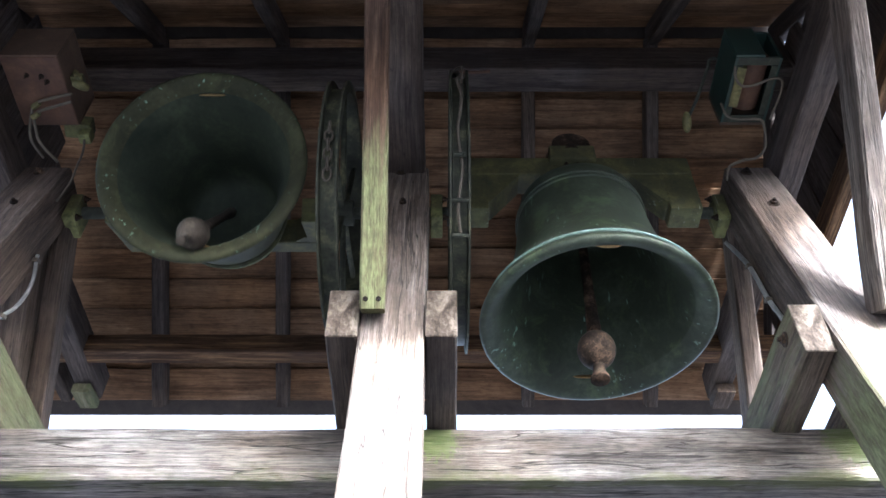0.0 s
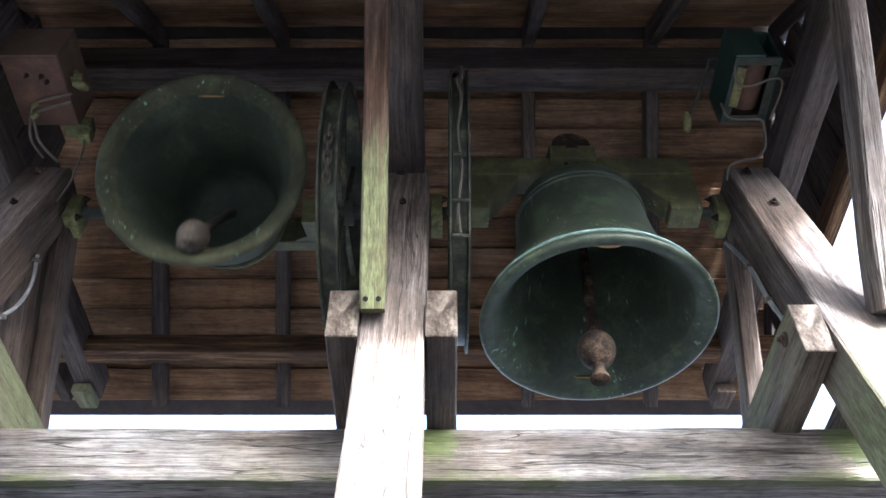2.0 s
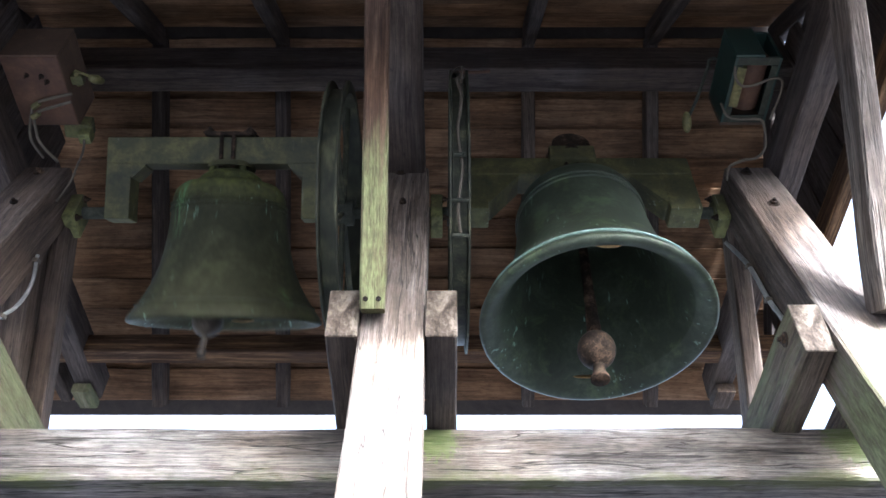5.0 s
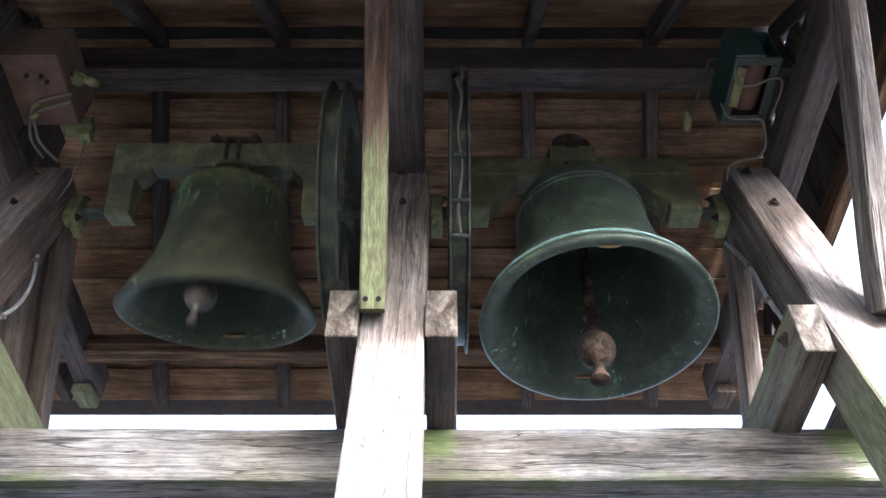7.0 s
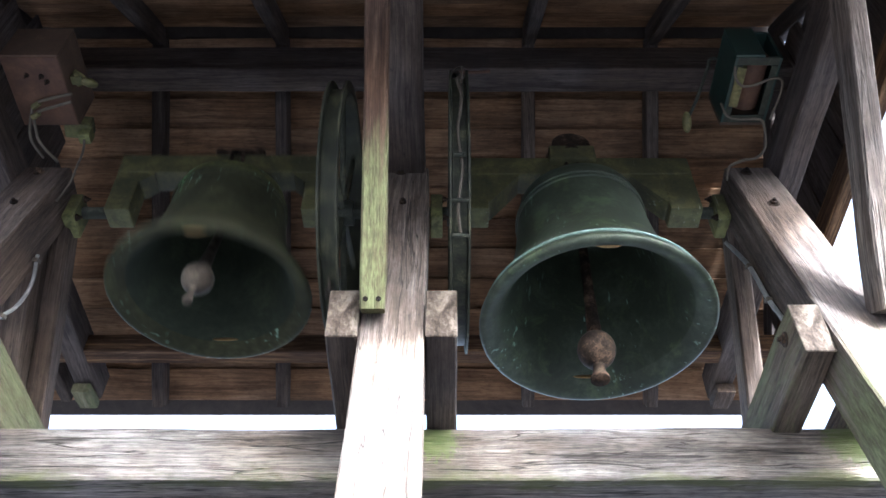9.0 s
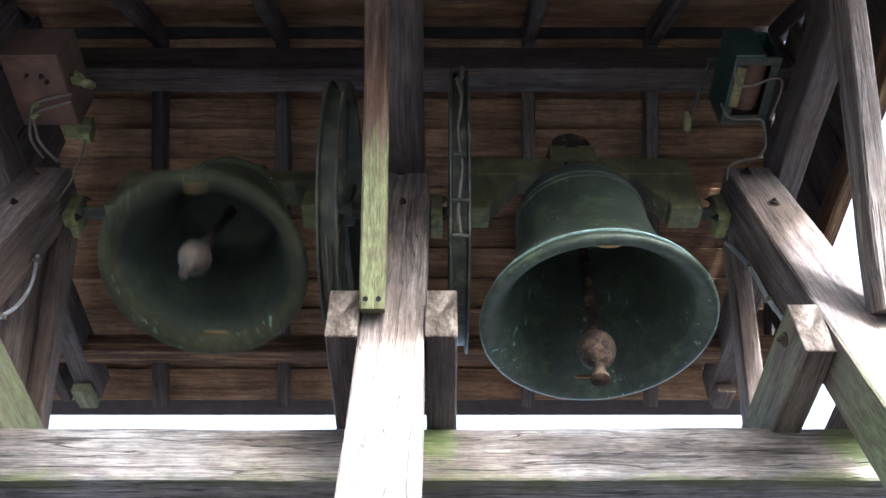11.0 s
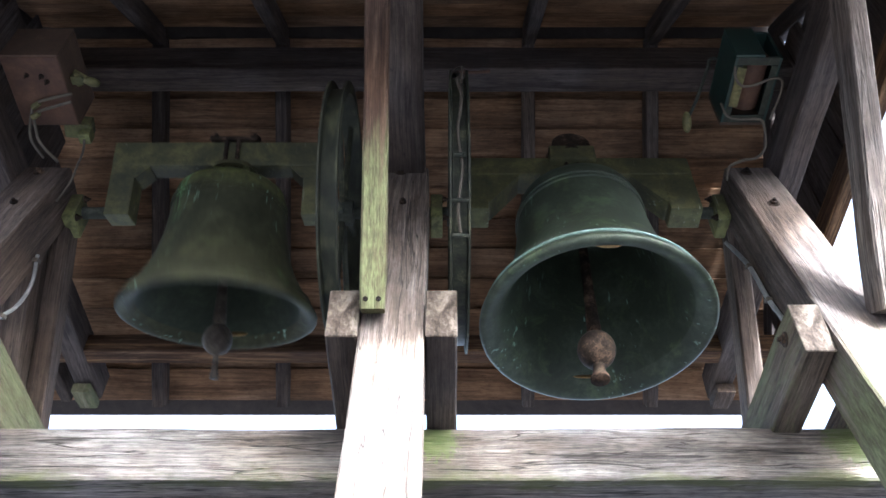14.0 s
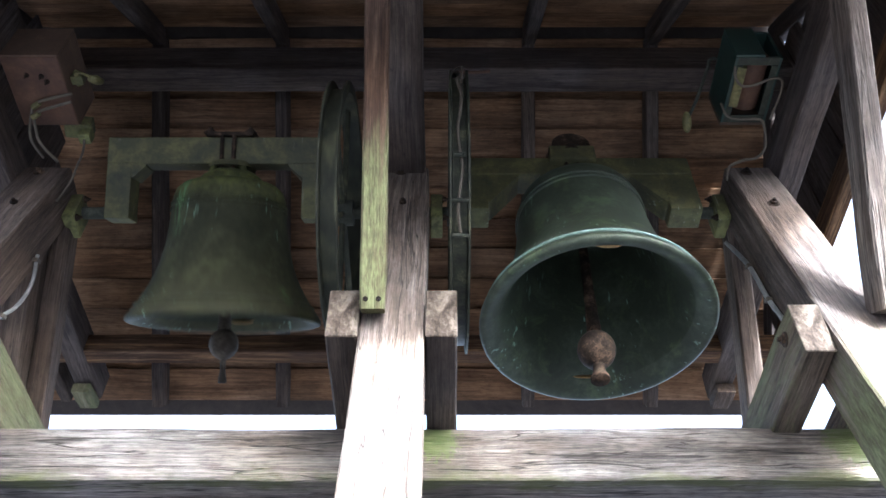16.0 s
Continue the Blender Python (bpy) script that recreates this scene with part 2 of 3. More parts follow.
BRASS_OLD = metal_like("old_brass", [(0.3, (0.06, 0.055, 0.02)), (0.5, (0.13, 0.115, 0.042)), (0.7, (0.30, 0.26, 0.10))], scale=25, rough=(0.5, 0.8), metallic=0.3)
CABLE = metal_like("cable_sheath", [(0.3, (0.05, 0.04, 0.028)), (0.7, (0.14, 0.112, 0.075))], scale=30, rough=(0.6, 0.9))
MOTOR_GREEN = metal_like("motor_paint", [(0.3, (0.008, 0.020, 0.014)), (0.6, (0.016, 0.038, 0.027))], scale=12, rough=(0.45, 0.7))
BOX_RUST = metal_like("box_steel", [(0.3, (0.045, 0.026, 0.015)), (0.55, (0.095, 0.058, 0.034)), (0.75, (0.18, 0.125, 0.07))], scale=10, rough=(0.6, 0.9))
COVER_RUST = metal_like("rusted_cover", [(0.3, (0.045, 0.021, 0.012)), (0.55, (0.10, 0.05, 0.027)), (0.75, (0.18, 0.10, 0.052))], scale=9, rough=(0.65, 0.9))
STRAP = metal_like("pale_sheath", [(0.3, (0.13, 0.125, 0.11)), (0.7, (0.28, 0.27, 0.25))], scale=30, rough=(0.5, 0.8))
END_GRAIN = metal_like("end_grain", [(0.40, (0.022, 0.016, 0.011)), (0.50, (0.062, 0.047, 0.034)), (0.62, (0.155, 0.13, 0.10))], scale=15, stretch=(1, 1.6, 0.8), rough=(0.85, 1.0), spec=0.15, bump=0.8)
SLATE = metal_like("roof_shingle", [(0.3, (0.035, 0.026, 0.02)), (0.6, (0.07, 0.054, 0.042)), (0.75, (0.11, 0.09, 0.072))], scale=9, rough=(0.8, 0.95))
EARTH = metal_like("unseen_ground", [(0.3, (0.043, 0.044, 0.048)), (0.55, (0.069, 0.071, 0.078)), (0.75, (0.10, 0.102, 0.11))], scale=3, rough=(0.9, 1.0), spec=0.1)


# ---- builders ----
def thing(name, label, category, kind="", group="", at=(0, 0, 0)):
    ob = new(name)
    ob.empty_display_size = 0.1
    ob.location = at
    return tagged(ob, label, category, group, kind)


def finish(name, bm, material, parent=None, label="", smooth=False):
    me = bpy.data.meshes.new(name)
    bm.normal_update()
    bm.to_mesh(me)
    bm.free()
    me.materials.append(material)
    if smooth:
        me.polygons.foreach_set("use_smooth", [True] * len(me.polygons))
    ob = new(name, me)
    if parent is not None:
        ob.parent = parent
    if label:
        ob["label"] = label
    return ob


def part(name, bm, material, parent, label="", smooth=False):
    return finish(name, bm, material, parent, label, smooth)


def box(bm, size, m=Matrix(), bevel=0.0):
    r = bmesh.ops.create_cube(bm, size=1.0)
    vs = r["verts"]
    bmesh.ops.scale(bm, vec=size, verts=vs)
    if bevel > 0:
        es = list({e for v in vs for e in v.link_edges})
        out = bmesh.ops.bevel(bm, geom=es, offset=bevel, segments=2, affect='EDGES', profile=0.6)
        vs = list({v for f in out["faces"] for v in f.verts} | {v for v in vs if v.is_valid})
    bmesh.ops.transform(bm, matrix=m, verts=vs)
    return vs


def rod(bm, a, b, r, r2=None, seg=12, caps=True):
    a, b = Vector(a), Vector(b)
    d = b - a
    m = Matrix.Translation((a + b) / 2) @ d.to_track_quat('Z', 'Y').to_matrix().to_4x4()
    bmesh.ops.create_cone(bm, cap_ends=caps, segments=seg, radius1=r, radius2=r if r2 is None else r2, depth=d.length, matrix=m)


def tube(bm, pts, r, seg=8):
    """A bent cable or bar through the given points, smoothed."""
    pts = [Vector(p) for p in pts]
    path = []
    for i in range(len(pts) - 1):
        p0, p1, p2, p3 = pts[max(i - 1, 0)], pts[i], pts[i + 1], pts[min(i + 2, len(pts) - 1)]
        for k in range(6):
            t = k / 6
            path.append(0.5 * ((2 * p1) + (p2 - p0) * t + (2 * p0 - 5 * p1 + 4 * p2 - p3) * t * t + (3 * p1 - p0 - 3 * p2 + p3) * t ** 3))
    path.append(pts[-1])
    rings = []
    for i, p in enumerate(path):
        d = (path[min(i + 1, len(path) - 1)] - path[max(i - 1, 0)]).normalized()
        q = d.to_track_quat('Z', 'Y')
        rings.append([bm.verts.new(p + q @ Vector((r * math.cos(2 * math.pi * k / seg), r * math.sin(2 * math.pi * k / seg), 0))) for k in range(seg)])
    for a, b in zip(rings, rings[1:]):
        for k in range(seg):
            bm.faces.new((a[k], a[(k + 1) % seg], b[(k + 1) % seg], b[k]))
    bm.faces.new(rings[0][::-1])
    bm.faces.new(rings[-1])


def lathe(bm, profile, seg=64, axis='Z', close=False):
    """Turns (radius, height) pairs about Z, or about X."""
    rings = []
    for r, h in profile:
        ring = []
        for k in range(seg):
            a = 2 * math.pi * k / seg
            p = (r * math.cos(a), r * math.sin(a), h) if axis == 'Z' else (h, r * math.cos(a), r * math.sin(a))
            ring.append(bm.verts.new(p))
        rings.append(ring)
    pairs = list(zip(rings, rings[1:])) + ([(rings[-1], rings[0])] if close else [])
    for a, b in pairs:
        for k in range(seg):
            bm.faces.new((a[k], a[(k + 1) % seg], b[(k + 1) % seg], b[k]))
    return rings


def timber(name, a, b, w, d, material, parent, label="", side=(1, 0, 0), rough=0.004, bevel=0.007):
    """A sawn beam from a to b (centre line); w across `side`, d the other way; slightly warped, with worn arrises."""
    a, b = Vector(a), Vector(b)
    x = (b - a).normalized()
    y = Vector(side)
    y = (y - x * y.dot(x)).normalized()
    z = x.cross(y)
    length = (b - a).length
    bm = bmesh.new()
    n = max(2, min(26, int(length / 0.12)))
    hw, hd = w / 2, d / 2
    c = bevel
    sect = [(-hw + c, -hd), (hw - c, -hd), (hw, -hd + c), (hw, hd - c), (hw - c, hd), (-hw + c, hd), (-hw, hd - c), (-hw, -hd + c)]
    seed = Vector((a.x * 3.1 + b.x, a.y * 2.3 + b.z, a.z * 1.7))
    rings = []
    for i in range(n + 1):
        s = (i / n - 0.5) * length
        shrink = 0.0
        if i in (0, n):
            shrink = 0.003
        ring = []
        for (u, v) in sect:
            q = noise.noise_vector(Vector((s * 3.0, u * 9, v * 9)) + seed) * rough
            ring.append(bm.verts.new((s, u * (1 - shrink / hw) + q.y, v * (1 - shrink / hd) + q.z)))
        rings.append(ring)
    for r0, r1 in zip(rings, rings[1:]):
        for k in range(8):
            bm.faces.new((r0[k], r0[(k + 1) % 8], r1[(k + 1) % 8], r1[k]))
    bm.faces.new(rings[0][::-1])
    bm.faces.new(rings[-1])
    bmesh.ops.recalc_face_normals(bm, faces=bm.faces)
    ob = finish(name, bm, material, parent, label)
    ob.matrix_basis = Matrix.Translation((a + b) / 2) @ Matrix((x, y, z)).transposed().to_4x4()
    return ob


def nut(bm, at, normal, r=0.016):
    n = Vector(normal).normalized()
    rod(bm, Vector(at) - n * 0.004, Vector(at) + n * 0.003, r * 1.6, seg=16)
    rod(bm, Vector(at), Vector(at) + n * 0.014, r, seg=6)
    rod(bm, Vector(at) + n * 0.014, Vector(at) + n * 0.024, r * 0.5, seg=8)


# ---- ground ----
# Out of view; its grey sets the light bounced up under the frame.
bm = bmesh.new()
bmesh.ops.create_grid(bm, x_segments=40, y_segments=40, size=1500)
ground = tagged(finish("ground", bm, EARTH), "dark grey ground around the bell tower, out of view", "ground", kind="structure")

# ---- timber bell frame ----
AXIS_Y, AXIS_Z = 2.39, 4.482          # swing axis of both bells
FRAMES = (-1.68, -0.157, 1.295)
LEG_W = 0.2
tower = thing("bell_frame", "weathered oak bell frame with splayed legs and paired ties", "bell frame")


def front_y(z):
    return 1.911 + 0.222 * (z - 3.082)


for fx in FRAMES:
    mat = OAK_PALE if fx == -0.157 else OAK_LEG if fx > 0 else OAK_BROWN
    off = 0.1 * math.cos(math.atan(0.222))
    timber("front_leg", (fx, front_y(0.0) + 0.1, 0.0), (fx, front_y(4.60) + 0.1, 4.60), LEG_W, 0.2, mat, tower, "bleached weathered oak leg")
    rx = {-1.68: -1.59, 1.295: 1.222}.get(fx, fx)
    timber("rear_leg", (rx, 4.775, 0.0), (rx, 2.408, 4.45), 0.12 if rx == fx else 0.078, 0.095, OAK_BROWN if fx < -1 else OAK, tower, "slender raking rear leg of oak")
    if fx < -1:
        timber("rear_brace", (-1.70, 4.70, 0.0), (-1.70, 2.36, 4.40), 0.13, 0.10, OAK_BROWN, tower, "brown oak brace beside the rear leg")
    # horizontal ties clasping the legs
    for s in (-1, 1):
        tx = fx + s * (LEG_W / 2 + 0.052)
        ty, tz = (2.012, 3.469) if fx > 1 else (1.975, 3.495)
        timber("tie", (tx, ty, tz), (tx, 3.02, tz), 0.1, 0.2, OAK_MOSS if fx < -1 else OAK_EDGE if fx > 1 else OAK_TIE, tower, "dark paired oak tie")
        timber("tie_end", (tx, ty - 0.005, tz), (tx, ty + 0.001, tz), 0.098, 0.198, END_GRAIN, tower, "stained sawn end grain", rough=0.001, bevel=0.004)
    # cantilever beams carrying the eaves
    cx = fx + (0.175 if fx > 1 else -0.2 if fx < -1 else 0.0)
    timber("cantilever_beam", (cx, 1.05, 4.65), (cx, 3.75, 4.65), 0.11 if cx != fx else 0.16, 0.17, OAK_DARK, tower)
    # struts from the legs out to the eaves plates
    sx = fx - 0.06 if fx == -0.157 else fx + (0.095 if fx > 0 else -0.095)
    if fx > 0:
        # the sunlight on this strut is put into its paler oak
        timber("front_strut", (sx - 0.012, front_y(3.53) - 0.028, 3.506), (sx - 0.004, 1.29, 4.571), 0.074, 0.125, OAK_PALE, tower, "pale grey oak strut, sunlight in its tone")
    else:
        timber("front_strut", (sx, front_y(3.53) - 0.047, 3.494), (sx - 0.004, 1.27, 4.56), 0.08, 0.09, OAK_STRUT, tower, "oak strut, brown above and mossy below")
    timber("corbel", (cx, 3.60, 4.52), (cx, 3.755, 4.535), 0.10, 0.06, OAK_MOSS if fx < 0 else OAK, tower, "short mossy corbel under the beam end")
    for k, bz in enumerate((4.57, 4.285)):
        bm = bmesh.new()
        nut(bm, (fx - 0.02 + 0.02 * k, front_y(bz) + 0.001, bz), (0, -1, 0.22), 0.015)
        part("bolt", bm, RUST, tower)
    for k in (-0.02, 0.02):
        bm = bmesh.new()
        d = Vector((0, -0.82, -0.57))
        nut(bm, Vector((sx + k, front_y(3.53) - 0.05, 3.53)) + d * 0.046, d, 0.009)
        part("bolt", bm, RUST, tower)
timber("cross_beam", (-2.35, 2.52, 3.294), (2.0, 2.52, 3.294), 0.2, 0.2, OAK_BEAM, tower, "long weathered oak cross beam under the bells", side=(0, 1, 0), rough=0.008)

# ---- roof ----
roof = thing("roof", "gable roof of brown boards on rafters, dark underneath", "roof")
EAVE_Y, EAVE_Z, RIDGE_Z = 1.51, 4.58, 5.94
OVERHANG = 0.45                        # the front slope comes this much further out, unseen, to shade the legs
SLOPE = math.atan2(RIDGE_Z - EAVE_Z, EAVE_Y)
X0, X1 = -2.32, 1.84
for s in (-1, 1):
    pz = 4.63 if s > 0 else 4.80
    timber("eaves_plate", (X0, AXIS_Y + s * 1.03, pz), (X1, AXIS_Y + s * 1.03, pz), 0.10, 0.115, PLATE, roof, "brown pine eaves plate", side=(0, 1, 0))
    for i in range(7):
        rx = -2.235 + i * 0.676
        o = OVERHANG if s < 0 else 0.0
        # rear rafters 4 and 5: the light on them is put into paler oak
        timber("rafter", (rx, AXIS_Y + s * (EAVE_Y + o), EAVE_Z + 0.06 - o * 0.9), (rx, AXIS_Y, RIDGE_Z + 0.06), 0.065, 0.12, OAK if s > 0 and i in (4, 5) else OAK_DARK, roof)
timber("ridge_beam", (X0, AXIS_Y, 5.66), (X1, AXIS_Y, 5.66), 0.14, 0.22, OAK_DARK, roof, side=(0, 1, 0))
run = math.hypot(EAVE_Y, RIDGE_Z - EAVE_Z)
up = Vector((0, -EAVE_Y, RIDGE_Z - EAVE_Z)).normalized()
nor = Vector((0, up.z, -up.y))
for s in (-1, 1):
    for i in range(0 if s > 0 else -4, 13):
        d = 0.02 + i * 0.168
        if d > run - 0.05:
            break
        c = Vector((0, EAVE_Y, EAVE_Z + 0.06)) + up * (d + 0.085) + nor * 0.085
        c = Vector(((X0 + X1) / 2, AXIS_Y + s * c.y, c.z))
        upv = Vector((0, s * up.y, up.z))
        upv = (upv + Vector((0, s * nor.y, nor.z)) * -0.14).normalized()
        timber("board", c - Vector((2.08, 0, 0)), c + Vector((2.08, 0, 0)), 0.182, 0.022, PINE, roof, side=upv, rough=0.005, bevel=0.003)
for s in (-1, 1):
    bm = bmesh.new()
    for i in range(0 if s > 0 else -3, 12):
        d = -0.06 + i * 0.185
        c = Vector((0, EAVE_Y, EAVE_Z + 0.06)) + up * (d + 0.1) + nor * 0.14
        c = Vector(((X0 + X1) / 2, AXIS_Y + s * c.y, c.z))
        upv = Vector((0, s * up.y, up.z))
        rot = Matrix((Vector((1, 0, 0)), upv, Vector((1, 0, 0)).cross(upv))).transposed().to_4x4()
        box(bm, (4.2, 0.24, 0.014), Matrix.Translation(c) @ rot @ pose(0, 0, 0, 4 * s, 0, 0))
    part("covering", bm, SLATE, roof, "dark wooden shingle roof covering")


# boarded gables on a level beam
for gx in (1.765, -2.06):
    # the left beam's shade is put into its darker oak
    timber("gable_beam", (gx, AXIS_Y - 1.45, 4.68), (gx, AXIS_Y + 1.45, 4.68), 0.06, 0.13, PLATE if gx > 0 else OAK_DARK, roof, "level gable beam")
    out = 0.03 if gx > 0 else -0.03
    for i in range(17):
        gy = -1.36 + i * 0.17
        h = (EAVE_Y - abs(gy) - 0.06) / EAVE_Y * (RIDGE_Z - EAVE_Z) + EAVE_Z + 0.03
        if h > 4.8:
            timber("gable_board", (gx + out + 0.008 * (i % 2), AXIS_Y + gy, 4.745), (gx + out + 0.008 * (i % 2), AXIS_Y + gy, h), 0.178, 0.02, OAK_DARK, roof, side=(0, 1, 0), bevel=0.003)


# ---- bells ----
def bell_profile(R, drop, tall):
    outer = [(1.0, 0.0), (1.0, 0.03), (0.972, 0.08), (0.915, 0.16), (0.845, 0.27), (0.765, 0.42), (0.695, 0.60), (0.648, 0.80), (0.618, 1.0),
             (0.60, 1.2), (0.588, 1.33), (0.563, 1.41), (0.50, 1.47), (0.40, 1.505), (0.30, 1.52)]
    inner = [(0.28, 1.45), (0.42, 1.42), (0.50, 1.34), (0.53, 1.2), (0.55, 1.0), (0.585, 0.80), (0.63, 0.60), (0.685, 0.42), (0.735, 0.28),
             (0.775, 0.18), (0.825, 0.09), (0.885, 0.02), (0.935, -0.008), (0.97, -0.012)]
    o = [(r * R, h * R * tall - drop) for r, h in outer]
    i = [(r * R, h * R * tall - drop) for r, h in inner]
    return o, i


def make_bell(name, label, at, R, drop, tall, ends, arms, haunch, material, wheel_x, wheel_r, ball_r, cap_r, reach, tail_r, tail):
    """A bell on a cranked yoke; the origin lies on its swing axis."""
    bell = thing(name, label, "bell", at=at)
    bm = bmesh.new()
    o, i = bell_profile(R, drop, tall)
    n = len(i) - 4
    lathe(bm, i[n:] + o, 96)
    part("bell_body", bm, material, bell, "", smooth=True)
    # inner shell; on the smaller bell its shade is in the colour
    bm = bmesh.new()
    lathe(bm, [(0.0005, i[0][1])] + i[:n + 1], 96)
    part("bell_inside", bm, BRONZE if R > 0.42 else BRONZE_BARE_SHADED, bell, "inner shell of the bell", smooth=True)
    top = 1.52 * R * tall - drop
    # moulding rings round the bow, waist and shoulder
    for r, h in ((0.952, 0.115), (0.930, 0.145), (0.603, 1.19), (0.598, 1.25)) if R > 0.42 else ((0.598, 1.25), (0.603, 1.19), (0.912, 0.165)):
        bm = bmesh.new()
        rr, hh = r * R, h * R * tall - drop
        ring = [(rr - 0.004, hh - 0.007), (rr + 0.005, hh - 0.003), (rr + 0.006, hh + 0.002), (rr - 0.004, hh + 0.009)]
        lathe(bm, ring, 96, close=True)
        pale = R > 0.42 and h < 0.2
        part("moulding", bm, PATINA if pale else material, bell, "pale verdigris moulding" if pale else "", smooth=True)
    # worn strike marks on the inner bow, front and back
    for s in (-1, 1):
        bm = bmesh.new()
        bmesh.ops.create_icosphere(bm, subdivisions=3, radius=1.0, matrix=pose(0, s * 0.812 * R, 0.115 * R * tall - drop, -s * 32, 0, 0) @ Matrix.Diagonal((0.055, 0.006, 0.017, 1)))
        part("strike_mark", bm, WORN_LIP, bell, "worn bright bronze strike mark", smooth=True)
    # crown and yoke
    bm = bmesh.new()
    lathe(bm, [(0.0, top - 0.015), (0.34 * R, top - 0.01), (0.32 * R, top + 0.02), (0.24 * R, top + 0.045), (0.0, top + 0.05)], 48)
    part("crown_plate", bm, material, bell, "", smooth=True)
    # loops that hang the bell under the yoke
    for k in range(4):
        an = math.pi / 4 + k * math.pi / 2
        bm = bmesh.new()
        r0 = 0.24 * R
        c, sn = math.cos(an), math.sin(an)
        tube(bm, [(c * r0, sn * r0, top), (c * r0 * 0.95, sn * r0 * 0.95, top + 0.05), (c * r0 * 0.5, sn * r0 * 0.5, top + 0.10), (0, 0, top + 0.115)], 0.014)
        part("crown_loop", bm, material, bell, "", smooth=True)
    bar_z, bar_h, bar_d = 0.260, 0.118, 0.115
    bm = bmesh.new()
    box(bm, (ends[1] - ends[0], bar_d, bar_h), pose((ends[0] + ends[1]) / 2, 0, bar_z), 0.008)
    part("yoke_bar", bm, GREEN_STEEL, bell, "mossy green painted steel yoke")
    bm = bmesh.new()
    rod(bm, (0, 0, top + 0.06), (0, 0, bar_z - bar_h / 2 + 0.01), 0.26 * R, 0.24 * R, seg=32)
    part("crown_block", bm, GREEN_STEEL, bell)
    for s, xe, aw in ((-1, ends[0], arms[0]), (1, ends[1], arms[1])):
        bm = bmesh.new()
        zt, zb = bar_z - bar_h / 2 + 0.004, -0.034
        box(bm, (aw, bar_d * 0.96, zt - zb), pose(xe - s * (aw / 2 + 0.001), 0, (zt + zb) / 2), 0.006)
        # haunch between bar and arm
        x1, x2 = xe - s * (aw - 0.002), xe - s * (aw - 0.002 + haunch[0])
        ya = bar_d * 0.46
        pts = [(x1, zt + 0.004), (x2, zt + 0.004), (x2, zt - 0.012), (x1 - s * 0.012, zt - haunch[1]), (x1, zt - haunch[1])]
        f = [[bm.verts.new((px, y, pz)) for px, pz in pts] for y in (-ya, ya)]
        bm.faces.new(f[0])
        bm.faces.new(f[1][::-1])
        for k in range(5):
            bm.faces.new((f[0][k], f[0][(k + 1) % 5], f[1][(k + 1) % 5], f[1][k]))
        bmesh.ops.recalc_face_normals(bm, faces=bm.faces)
        part("yoke_arm", bm, GREEN_STEEL, bell)
        bm = bmesh.new()
        rod(bm, (xe - s * 0.02, 0, 0), (s * 0.645, 0, 0), 0.026, seg=20)
        part("gudgeon", bm, GALV, bell, "dull steel pivot pin", smooth=False)
    # clamp plate, cap and nuts over the crown
    tz = bar_z + bar_h / 2
    bm = bmesh.new()
    box(bm, (0.2, 0.15, 0.018), pose(0, 0, tz + 0.01), 0.004)
    clamp = part("crown_clamp", bm, RUST, bell, "rusty clamp plate over the crown")
    bm = bmesh.new()
    lathe(bm, [(0.0, tz + cap_r + 0.005), (cap_r * 0.55, tz + cap_r), (cap_r * 0.93, tz + cap_r * 0.6), (cap_r, tz + 0.018)], 28)
    part("cap", bm, RUST, clamp, smooth=True)
    for bx in (-0.085, 0.085):
        for by in (-0.05, 0.05):
            bm = bmesh.new()
            nut(bm, (bx, by, tz + 0.02), (0, 0, 1), 0.017)
            part("nut", bm, RUST, clamp)
    if cap_r > 0.05:
        bm = bmesh.new()
        box(bm, (0.205, 0.05, 0.10), pose(0, -bar_d / 2 - 0.012, tz - 0.005), 0.01)
        part("saddle", bm, GREEN_STEEL, bell)
        bm = bmesh.new()
        rod(bm, (0, -bar_d / 2 - 0.03, tz + 0.06), (0, bar_d / 2 - 0.03, tz + 0.06), 0.085, seg=32)
        part("saddle_disc", bm, RUST, bell, "rusty round disc over the saddle")
    for bx in (-0.03, 0.02):
        bm = bmesh.new()
        rod(bm, (bx, -bar_d / 2 - 0.008, top + 0.04), (bx, -bar_d / 2 - 0.008, tz + 0.015), 0.009, seg=10)
        part("strap", bm, RUST, bell)
    # wheel
    bm = bmesh.new()
    w, rr = 0.038, wheel_r
    prof = [(rr, -w), (rr, -w + 0.008), (rr - 0.035, -w + 0.012), (rr - 0.035, w - 0.012), (rr, w - 0.008), (rr, w),
            (rr - 0.05, w), (rr - 0.05, -w)]
    lathe(bm, [(r, h + wheel_x) for r, h in prof], 96, 'X', True)
    bmesh.ops.recalc_face_normals(bm, faces=bm.faces)
    wheel = part("wheel", bm, WHEEL, bell, "dull steel bell wheel with a deep groove")
    for k in range(6):
        a = math.pi * k / 3 + 0.3
        bm = bmesh.new()
        rod(bm, (wheel_x, 0.03 * math.cos(a), 0.03 * math.sin(a)), (wheel_x, (rr - 0.045) * math.cos(a), (rr - 0.045) * math.sin(a)), 0.013, seg=8)
        part("spoke", bm, WHEEL, wheel)
    bm = bmesh.new()
    rod(bm, (wheel_x - 0.045, 0, 0), (wheel_x + 0.045, 0, 0), 0.055, seg=24)
    part("hub", bm, GALV, wheel)
